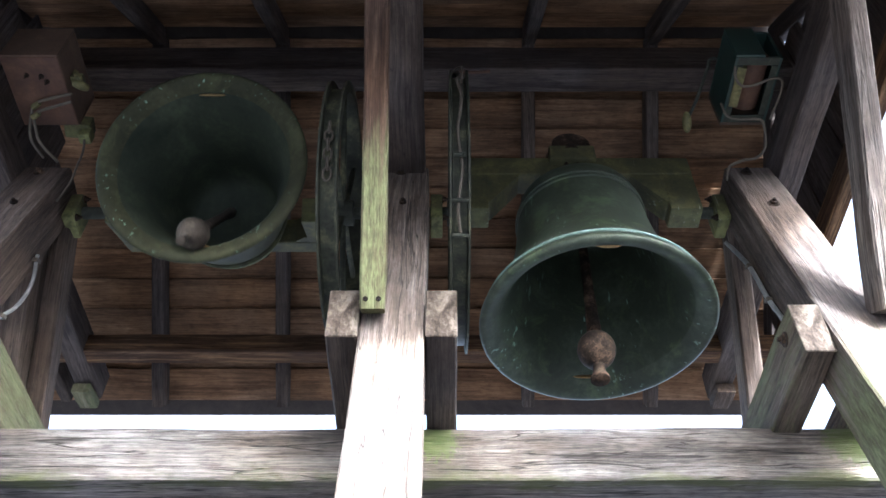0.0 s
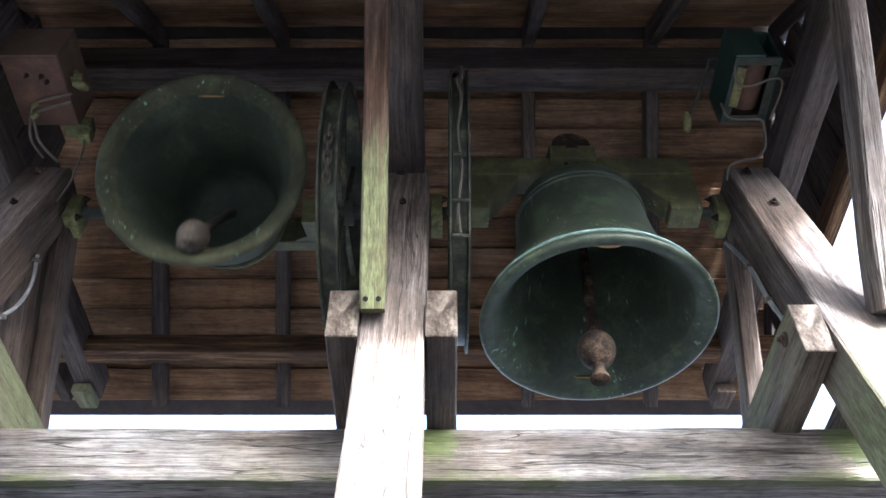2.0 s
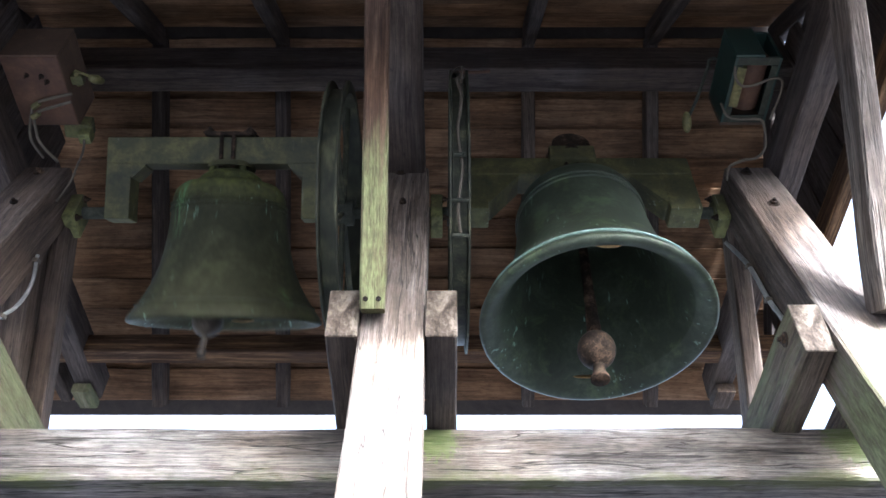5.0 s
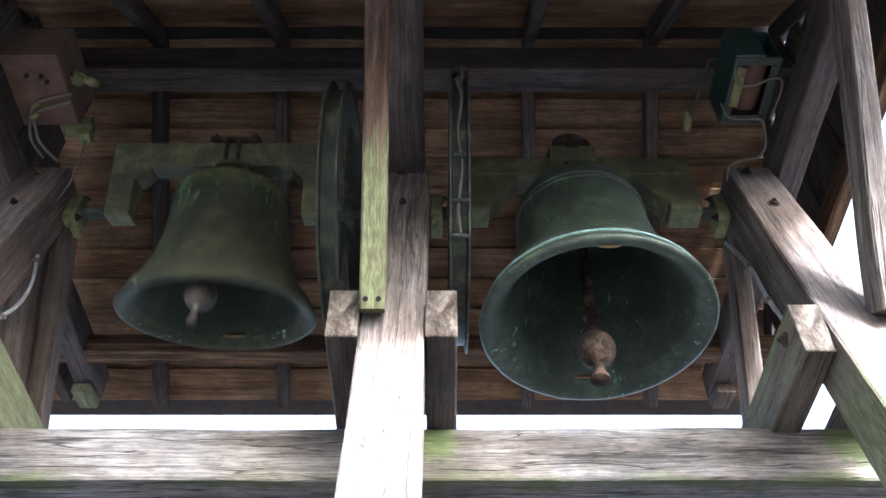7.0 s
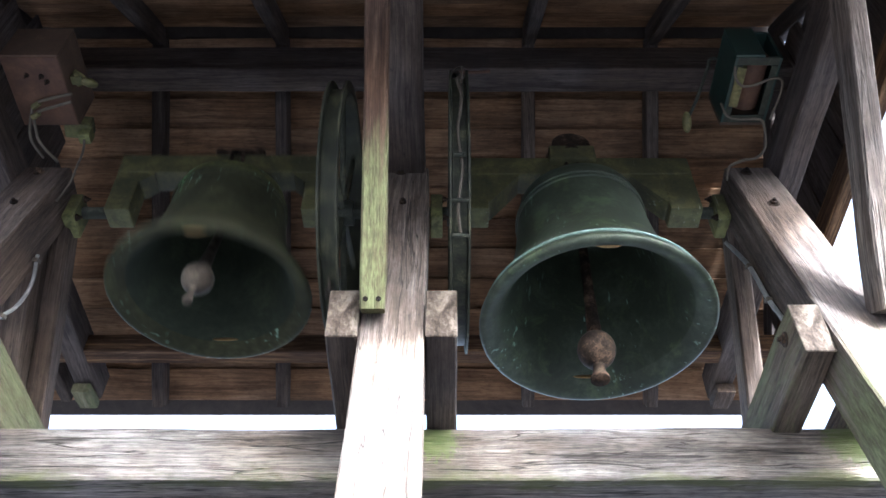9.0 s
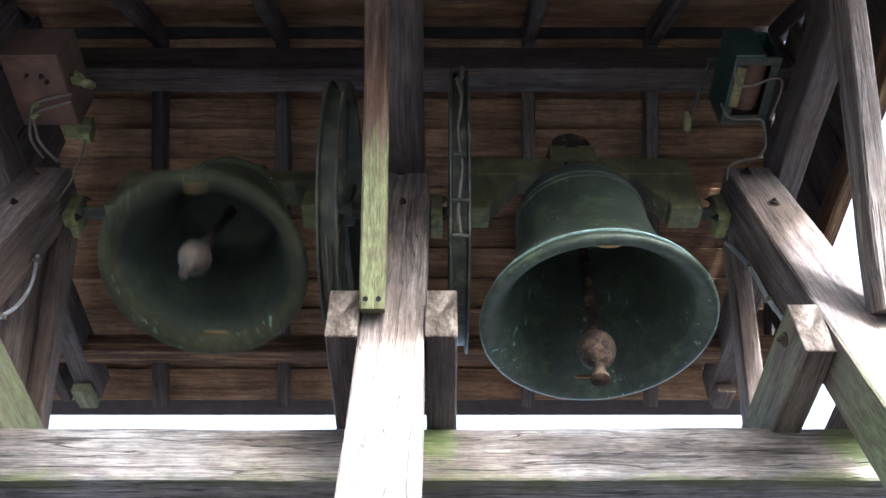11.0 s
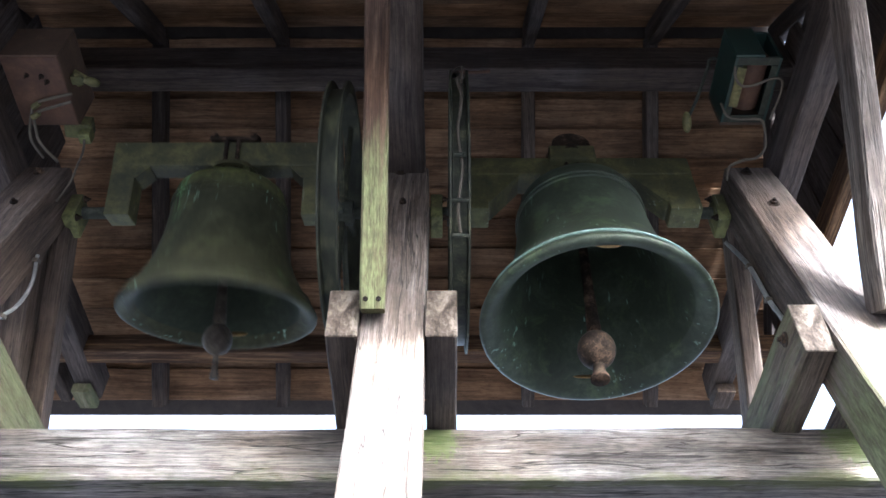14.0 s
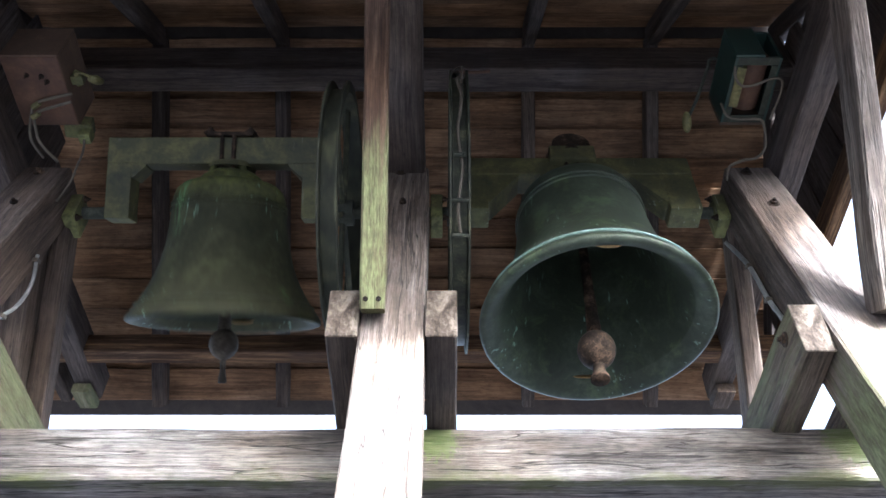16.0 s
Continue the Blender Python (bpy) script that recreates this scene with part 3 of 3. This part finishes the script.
    # chain lying in the groove, and the rope fixed above it
    for k in range(6 if wheel_x > 0 else 0):
        an = radians(-98 + 4.2 * k)
        bm = bmesh.new()
        ring = [(0.015 * math.cos(q), 0.025 * math.sin(q), 0) for q in [2 * math.pi * j / 10 for j in range(10)]]
        tube(bm, ring + [ring[0]], 0.0045, 6)
        ln = part("chain_link", bm, CABLE, wheel, "dull steel chain link", smooth=True)
        ln.matrix_basis = Matrix.Translation((wheel_x, -(rr - 0.012) * math.cos(an), (rr - 0.012) * math.sin(an))) @ pose(0, 0, 0, 90 - math.degrees(an) , 0, 0) @ pose(0, 0, 0, 0, 90 * (k % 2), 0)
    # clapper, hung a little above the axis
    bm = bmesh.new()
    L1 = drop * reach
    lathe(bm, [(0.0, 0.03), (0.022, 0.03), (0.024, 0.0), (0.017, -0.1), (0.020, -L1 * 0.6), (0.028, -L1 + ball_r)], 20)
    rings = 10
    prof = []
    for k in range(rings + 1):
        a = math.pi * (0.08 + 0.84 * k / rings)
        prof.append((ball_r * math.sin(a), -L1 + ball_r * 1.08 * math.cos(a)))
    end = -L1 - ball_r
    prof += [(tail_r * 0.7, end - ball_r * 0.08), (tail_r * 0.66, end - tail * 0.5), (tail_r, end - tail * 0.85), (tail_r, end - tail), (0.0, end - tail)]
    lathe(bm, prof, 28)
    small = R < 0.42
    clapper = part("clapper", bm, IRON if small else RUST, bell, "grey worn iron clapper with a round ball" if small else "rusty iron clapper with a round ball", smooth=True)
    return bell, clapper


LEFT_X, RIGHT_X = -0.904, 0.574
bell_left, clapper_left = make_bell("swinging_bell", "olive green bronze bell swinging on its yoke", (LEFT_X, AXIS_Y, AXIS_Z),
                                    0.395, 0.470, 0.997, (-0.516, 0.415), (0.105, 0.105), (0.06, 0.06), BRONZE_OLIVE, 0.48, 0.553, 0.060, 0.035, 1.18, 0.017, 0.10)
bell_right, clapper_right = make_bell("hanging_bell", "green patinated bronze bell hanging still", (RIGHT_X, AXIS_Y, AXIS_Z),
                                      0.440, 0.65, 1.084, (-0.472, 0.515), (0.09, 0.135), (0.14, 0.19), BRONZE, -0.512, 0.595, 0.070, 0.10, 1.185, 0.034, 0.07)
clapper_right.matrix_basis = pose(0, 0, 0, 0, 1.64, 0)

# bearings on the legs
for bx, s in ((-1.58, 1), (-0.257, -1), (-0.057, 1), (1.195, -1)):
    b = thing("bearing", "grey mossy steel bearing block bolted to the frame", "bearing", group="bell bearings", at=(bx, AXIS_Y, AXIS_Z))
    bm = bmesh.new()
    box(bm, (0.05, 0.12, 0.15), pose(s * 0.03, 0, -0.02), 0.006)
    part("housing", bm, GREEN_STEEL, b)
    for dz in (-0.07, 0.05):
        bm = bmesh.new()
        nut(bm, (s * 0.056, -0.035, dz), (s, 0, 0), 0.01)
        part("bolt", bm, RUST, b)


# ---- ringing gear ----
def gear_box(x0, x1, green):
    """A steel cabinet with an open underside hung beside the eaves beam."""
    b = thing("motor_box", "dark green motor box with a rusty open underside" if green else "rusty brown motor box with an open underside", "motor", at=((x0 + x1) / 2, 1.957, 4.86))
    w, d, h = x1 - x0, 0.325, 0.22
    skin = MOTOR_GREEN if green else BOX_RUST
    for nm, size, at, mat in (("front_panel", (w * (0.62 if green else 1.0), 0.012, h), (-w * 0.19 if green else 0, -d / 2, 0), skin), ("back_panel", (w, 0.012, h), (0, d / 2, 0), BOX_RUST),
                              ("top_panel", (w, d - 0.016, 0.012), (0, 0, h / 2 - 0.006), skin),
                              ("side_panel", (0.012, d - 0.016, h - 0.016), (-w / 2 + 0.006, 0, -0.008), skin), ("side_panel", (0.012, d - 0.016, h - 0.016), (w / 2 - 0.006, 0, -0.008), skin)):
        bm = bmesh.new()
        box(bm, size, pose(*at), 0.003)
        part(nm, bm, mat, b)
    if not green:
        bm = bmesh.new()
        box(bm, (w - 0.004, d - 0.004, 0.008), pose(0, 0, -h / 2 - 0.002), 0.003)
        cover = part("cover_plate", bm, COVER_RUST, b, "rusty red-brown cover plate")
        for kx, ky in ((-0.03, -0.08), (0.03, -0.075), (0.045, -0.05)):
            bm = bmesh.new()
            nut(bm, (kx, ky, -h / 2 - 0.006), (0, 0, -1), 0.007)
            part("bolt", bm, RUST, cover)
        return b
    for sx, sy, ax in ((0, -d / 2 + 0.025, 0), (0, d / 2 - 0.025, 0), (-w / 2 + 0.022, 0, 1), (w / 2 - 0.022, 0, 1)):
        bm = bmesh.new()
        box(bm, (0.03, d - 0.09, 0.01) if ax else (w - 0.02, 0.035, 0.01), pose(sx, sy, -h / 2 + 0.006), 0.002)
        part("flange", bm, GALV, b)
    bm = bmesh.new()
    rod(bm, (0.01, -d / 2 + 0.05, -0.02), (0.01, d / 2 - 0.05, -0.02), 0.062, seg=28)
    part("motor", bm, COVER_RUST, b, "rusty motor barrel")
    bm = bmesh.new()
    box(bm, (0.035, d - 0.14, 0.10), pose(-w / 2 + 0.045, -0.02, -0.07, 0, 14, 0), 0.004)
    part("plate", bm, BRASS_OLD, b, "yellowed metal plate")
    return b


gear_box(1.18, 1.37, True)
gear_box(-1.785, -1.55, False)


def cable(label, pts, r=0.006, mat=None, name="cable"):
    bm = bmesh.new()
    tube(bm, pts, r)
    return tagged(finish(name, bm, mat or CABLE, None, smooth=True), label, "cable")


cable("yellowed cable looping out of the motor box", [(1.185, 1.83, 4.76), (1.19, 1.88, 4.735), (1.22, 1.915, 4.725), (1.27, 1.91, 4.72), (1.33, 1.885, 4.725), (1.37, 1.885, 4.73), (1.385, 1.91, 4.72), (1.375, 1.98, 4.70), (1.355, 2.05, 4.68)], 0.0055)
cable("grey cable sagging below the motor box down to the leg", [(1.17, 2.03, 4.77), (1.19, 2.055, 4.715), (1.24, 2.065, 4.705), (1.32, 2.06, 4.695), (1.345, 2.09, 4.68), (1.35, 2.15, 4.63), (1.325, 2.20, 4.62), (1.27, 2.215, 4.62), (1.21, 2.235, 4.60), (1.185, 2.25, 4.53)])
for fx, xs in ((1.195, -1), (-1.58, 1)):
    x = fx + xs * 0.009
    pts = [(x, 2.45, 4.36), (x, 2.335, 4.093), (x, 2.285, 3.861), (x, 2.235, 3.706), (x, 2.19, 3.50)] if xs < 0 else [(x, 2.305, 4.125), (x, 2.312, 4.10), (x + 0.012, 2.328, 4.02), (x + 0.014, 2.330, 3.94), (x + 0.010, 2.312, 3.85), (x, 2.275, 3.77), (x, 2.22, 3.66)]
    c = cable("weathered cable clipped to the side of the leg", pts, 0.009 if xs < 0 else 0.0075, STRAP)
    for k in (1, 2) if xs < 0 else (1, 5):
        bm = bmesh.new()
        box(bm, (0.024, 0.034, 0.016), pose(pts[k][0], pts[k][1], pts[k][2], 25, 0, 0), 0.003)
        part("clip", bm, CABLE, c, "pale plastic clip")

# trip lever hanging still beside the motor box
idle = thing("trip_lever", "thin steel trip lever hanging beside the green motor box", "lever")
bm = bmesh.new()
tube(bm, [(1.178, 1.93, 4.97), (1.155, 1.945, 4.985), (1.138, 1.97, 4.94), (1.08, 2.05, 4.82), (1.035, 2.10, 4.75)], 0.007)
part("arm", bm, GALV, idle, smooth=True)
bm = bmesh.new()
bmesh.ops.create_icosphere(bm, subdivisions=3, radius=1.0, matrix=pose(1.033, 2.10, 4.735, 40, 0, 0) @ Matrix.Diagonal((0.02, 0.018, 0.047, 1)))
part("bob", bm, BRASS_OLD, idle, "dull yellow brass bob", smooth=True)

bm = bmesh.new()
nut(bm, (1.093, 2.10, 3.50), (-1, 0, 0), 0.016)
part("bolt", bm, RUST, tower)

# cables and ferrules at the other box
for k in (0, 1):
    z = 4.722 - 0.03 * k
    cable("brown cable ending in a yellow ferrule", [(-1.535, 1.965 + 0.02 * k, z + 0.02), (-1.60, 1.975 + 0.025 * k, z + 0.012), (-1.69, 2.0 + 0.03 * k, z), (-1.715 + 0.02 * k, 2.05 + 0.04 * k, z - 0.03),
           (-1.725 + 0.05 * k, 2.13, z - 0.07), (-1.69 + 0.07 * k, 2.21, z - 0.09)], 0.0065)
    bm = bmesh.new()
    rod(bm, (-1.675, 1.997 + 0.03 * k, z + 0.001), (-1.705, 2.015 + 0.03 * k, z - 0.006), 0.012, seg=12)
    tagged(finish("ferrule", bm, BRASS_OLD), "yellow brass ferrule on the cable", "ferrule", "cable ferrules")
sw = thing("switch_box", "small mossy grey switch box on the motor box", "switch", at=(-1.575, 2.165, 4.795))
bm = bmesh.new()
box(bm, (0.11, 0.075, 0.07), pose(0, 0, 0, 0, 0, 8), 0.006)
part("housing", bm, GREEN_STEEL, sw)
bm = bmesh.new()
box(bm, (0.05, 0.05, 0.06), pose(0.04, 0.01, -0.05), 0.006)
part("gland", bm, GREEN_STEEL, sw)
cable("thin cable hanging from the switch box", [(-1.535, 2.175, 4.72), (-1.53, 2.20, 4.66), (-1.535, 2.215, 4.58), (-1.545, 2.24, 4.50), (-1.575, 2.26, 4.40)], 0.005)

# trip lever that nods with the ringing bell
lever_post = thing("lever_bracket", "small mossy bracket for the trip lever", "bracket", at=(-1.52, 1.93, 4.80))
bm = bmesh.new()
box(bm, (0.05, 0.04, 0.03), pose(0, 0, 0), 0.004)
part("foot", bm, GREEN_STEEL, lever_post)
bm = bmesh.new()
rod(bm, (0.0, -0.035, 0), (0.0, 0.03, 0), 0.012, seg=12)
part("pin", bm, BRASS_OLD, lever_post)
lever = thing("trip_lever", "thin steel trip lever with a yellow brass bob", "lever", at=(-1.52, 1.89, 4.80))
bm = bmesh.new()
tube(bm, [(0, 0, 0), (0.05, 0.0, 0.012), (0.10, 0, 0.004), (0.13, 0, -0.006)], 0.006)
part("arm", bm, BRASS_OLD, lever, smooth=True)
bm = bmesh.new()
lathe(bm, [(0.0, -0.036), (0.014, -0.03), (0.02, 0.0), (0.014, 0.03), (0.0, 0.036)], 16)
bob = part("bob", bm, BRASS_OLD, lever, "yellow brass bob", smooth=True)
bob.location = (0.135, 0, -0.006)

# rope and fittings on the still bell's wheel
WX = RIGHT_X - 0.512
def arc(deg, r=0.602, dx=0.0):
    return (WX + dx, AXIS_Y - r * math.cos(radians(deg)), AXIS_Z + r * math.sin(radians(deg)))


cable("brown rope lying in the groove of the wheel", [arc(62 - 8 * k, 0.590 + 0.012 * math.sin(k), 0.008 * math.sin(1.7 * k)) for k in range(16)], 0.006, name="rope")
cable("thin wire wound round the wheel rope", [arc(58, 0.606, -0.02), arc(50, 0.608, -0.022), arc(40, 0.608, -0.008), arc(30, 0.608, 0.012), arc(20, 0.608, 0.014), arc(4, 0.608, 0.008)], 0.004, name="wire")
for dg, ln in ((57, 0.03), (49, 0.022), (-30, 0.02), (-46, 0.03), (-58, 0.03)):
    bm = bmesh.new()
    a, b = Vector(arc(dg, 0.604)), Vector(arc(dg, 0.626))
    rod(bm, a + Vector((-ln, 0, 0)), a + Vector((ln, 0, 0)), 0.009, seg=10)
    rod(bm, a + Vector((0.012, 0, 0)), b + Vector((0.012, 0, 0)), 0.006, seg=8)
    tagged(finish("rope_clamp", bm, GALV), "dull steel clamp holding the wheel rope", "clamp", "rope clamps")
cable("rusty twisted wire sticking out beside the wheel", [arc(45, 0.606, -0.01), arc(46, 0.607, 0.04), arc(47.5, 0.612, 0.09), arc(48, 0.618, 0.14)], 0.007, COVER_RUST, name="wire")


# ---- movement ----
TURNS = [(-0.06, 64), (0.90, -61), (1.85, 69), (2.79, -65), (3.745, 74), (4.71, -68), (5.67, 81), (6.63, -73), (7.57, 86), (8.548, -75),
         (9.515, 86), (10.48, -76), (11.46, 86), (12.435, -77), (13.40, 86), (14.40, -77), (15.36, 85), (16.33, -77)]
# the clapper's angle in the bell over one full swing, from the front turning point on
BEATS = [(0, -31), (25, -31), (68, -30), (80, -20), (97, -8), (114, -2), (124, 2), (134, 13), (152, 21), (171, 29)]


def swing(t):
    """Angle of the ringing bell, positive with its mouth towards the front."""
    for (t0, a0), (t1, a1) in zip(TURNS, TURNS[1:]):
        if t0 <= t <= t1:
            ph = math.pi * (t - t0) / (t1 - t0)
            return (a0 + a1) / 2 + (a0 - a1) / 2 * (1.02 * math.cos(ph) - 0.02 * math.cos(3 * ph))
    return 0.0


def beat(t):
    """Angle of the clapper against its bell; it comes to rest on the lower lip at each turn."""
    for (t0, a0), (t1, a1) in zip(TURNS, TURNS[1:]):
        if t0 <= t <= t1:
            ph = 180.0 * (t - t0) / (t1 - t0)
            sign = 1 if a0 > 0 else -1
            table = BEATS + [(180, 31)]
            for (p0, c0), (p1, c1) in zip(table, table[1:]):
                if p0 <= ph <= p1:
                    return sign * (c0 + (c1 - c0) * (ph - p0) / (p1 - p0))
    return 0.0


def motions():
    rows, strike = [], []
    for i in range(241):
        t = i / 15
        rows.append((t, pose(LEFT_X, AXIS_Y, AXIS_Z, -swing(t), 0, 0)))
        strike.append((t, pose(0, 0, 0.0, -beat(t), 0.1, 0)))
    walk(bell_left, rows)
    walk(clapper_left, strike)
    nod = []
    for i in range(161):
        a = swing(i / 10)
        tilt = 66 - 25 * (84 - a) / 110 if a > -26 else 41 - 32 * (-26 - a) / 49
        nod.append((i / 10, pose(-1.52, 1.89, 4.80, -40, tilt, 0)))
    walk(lever, nod)


motions()
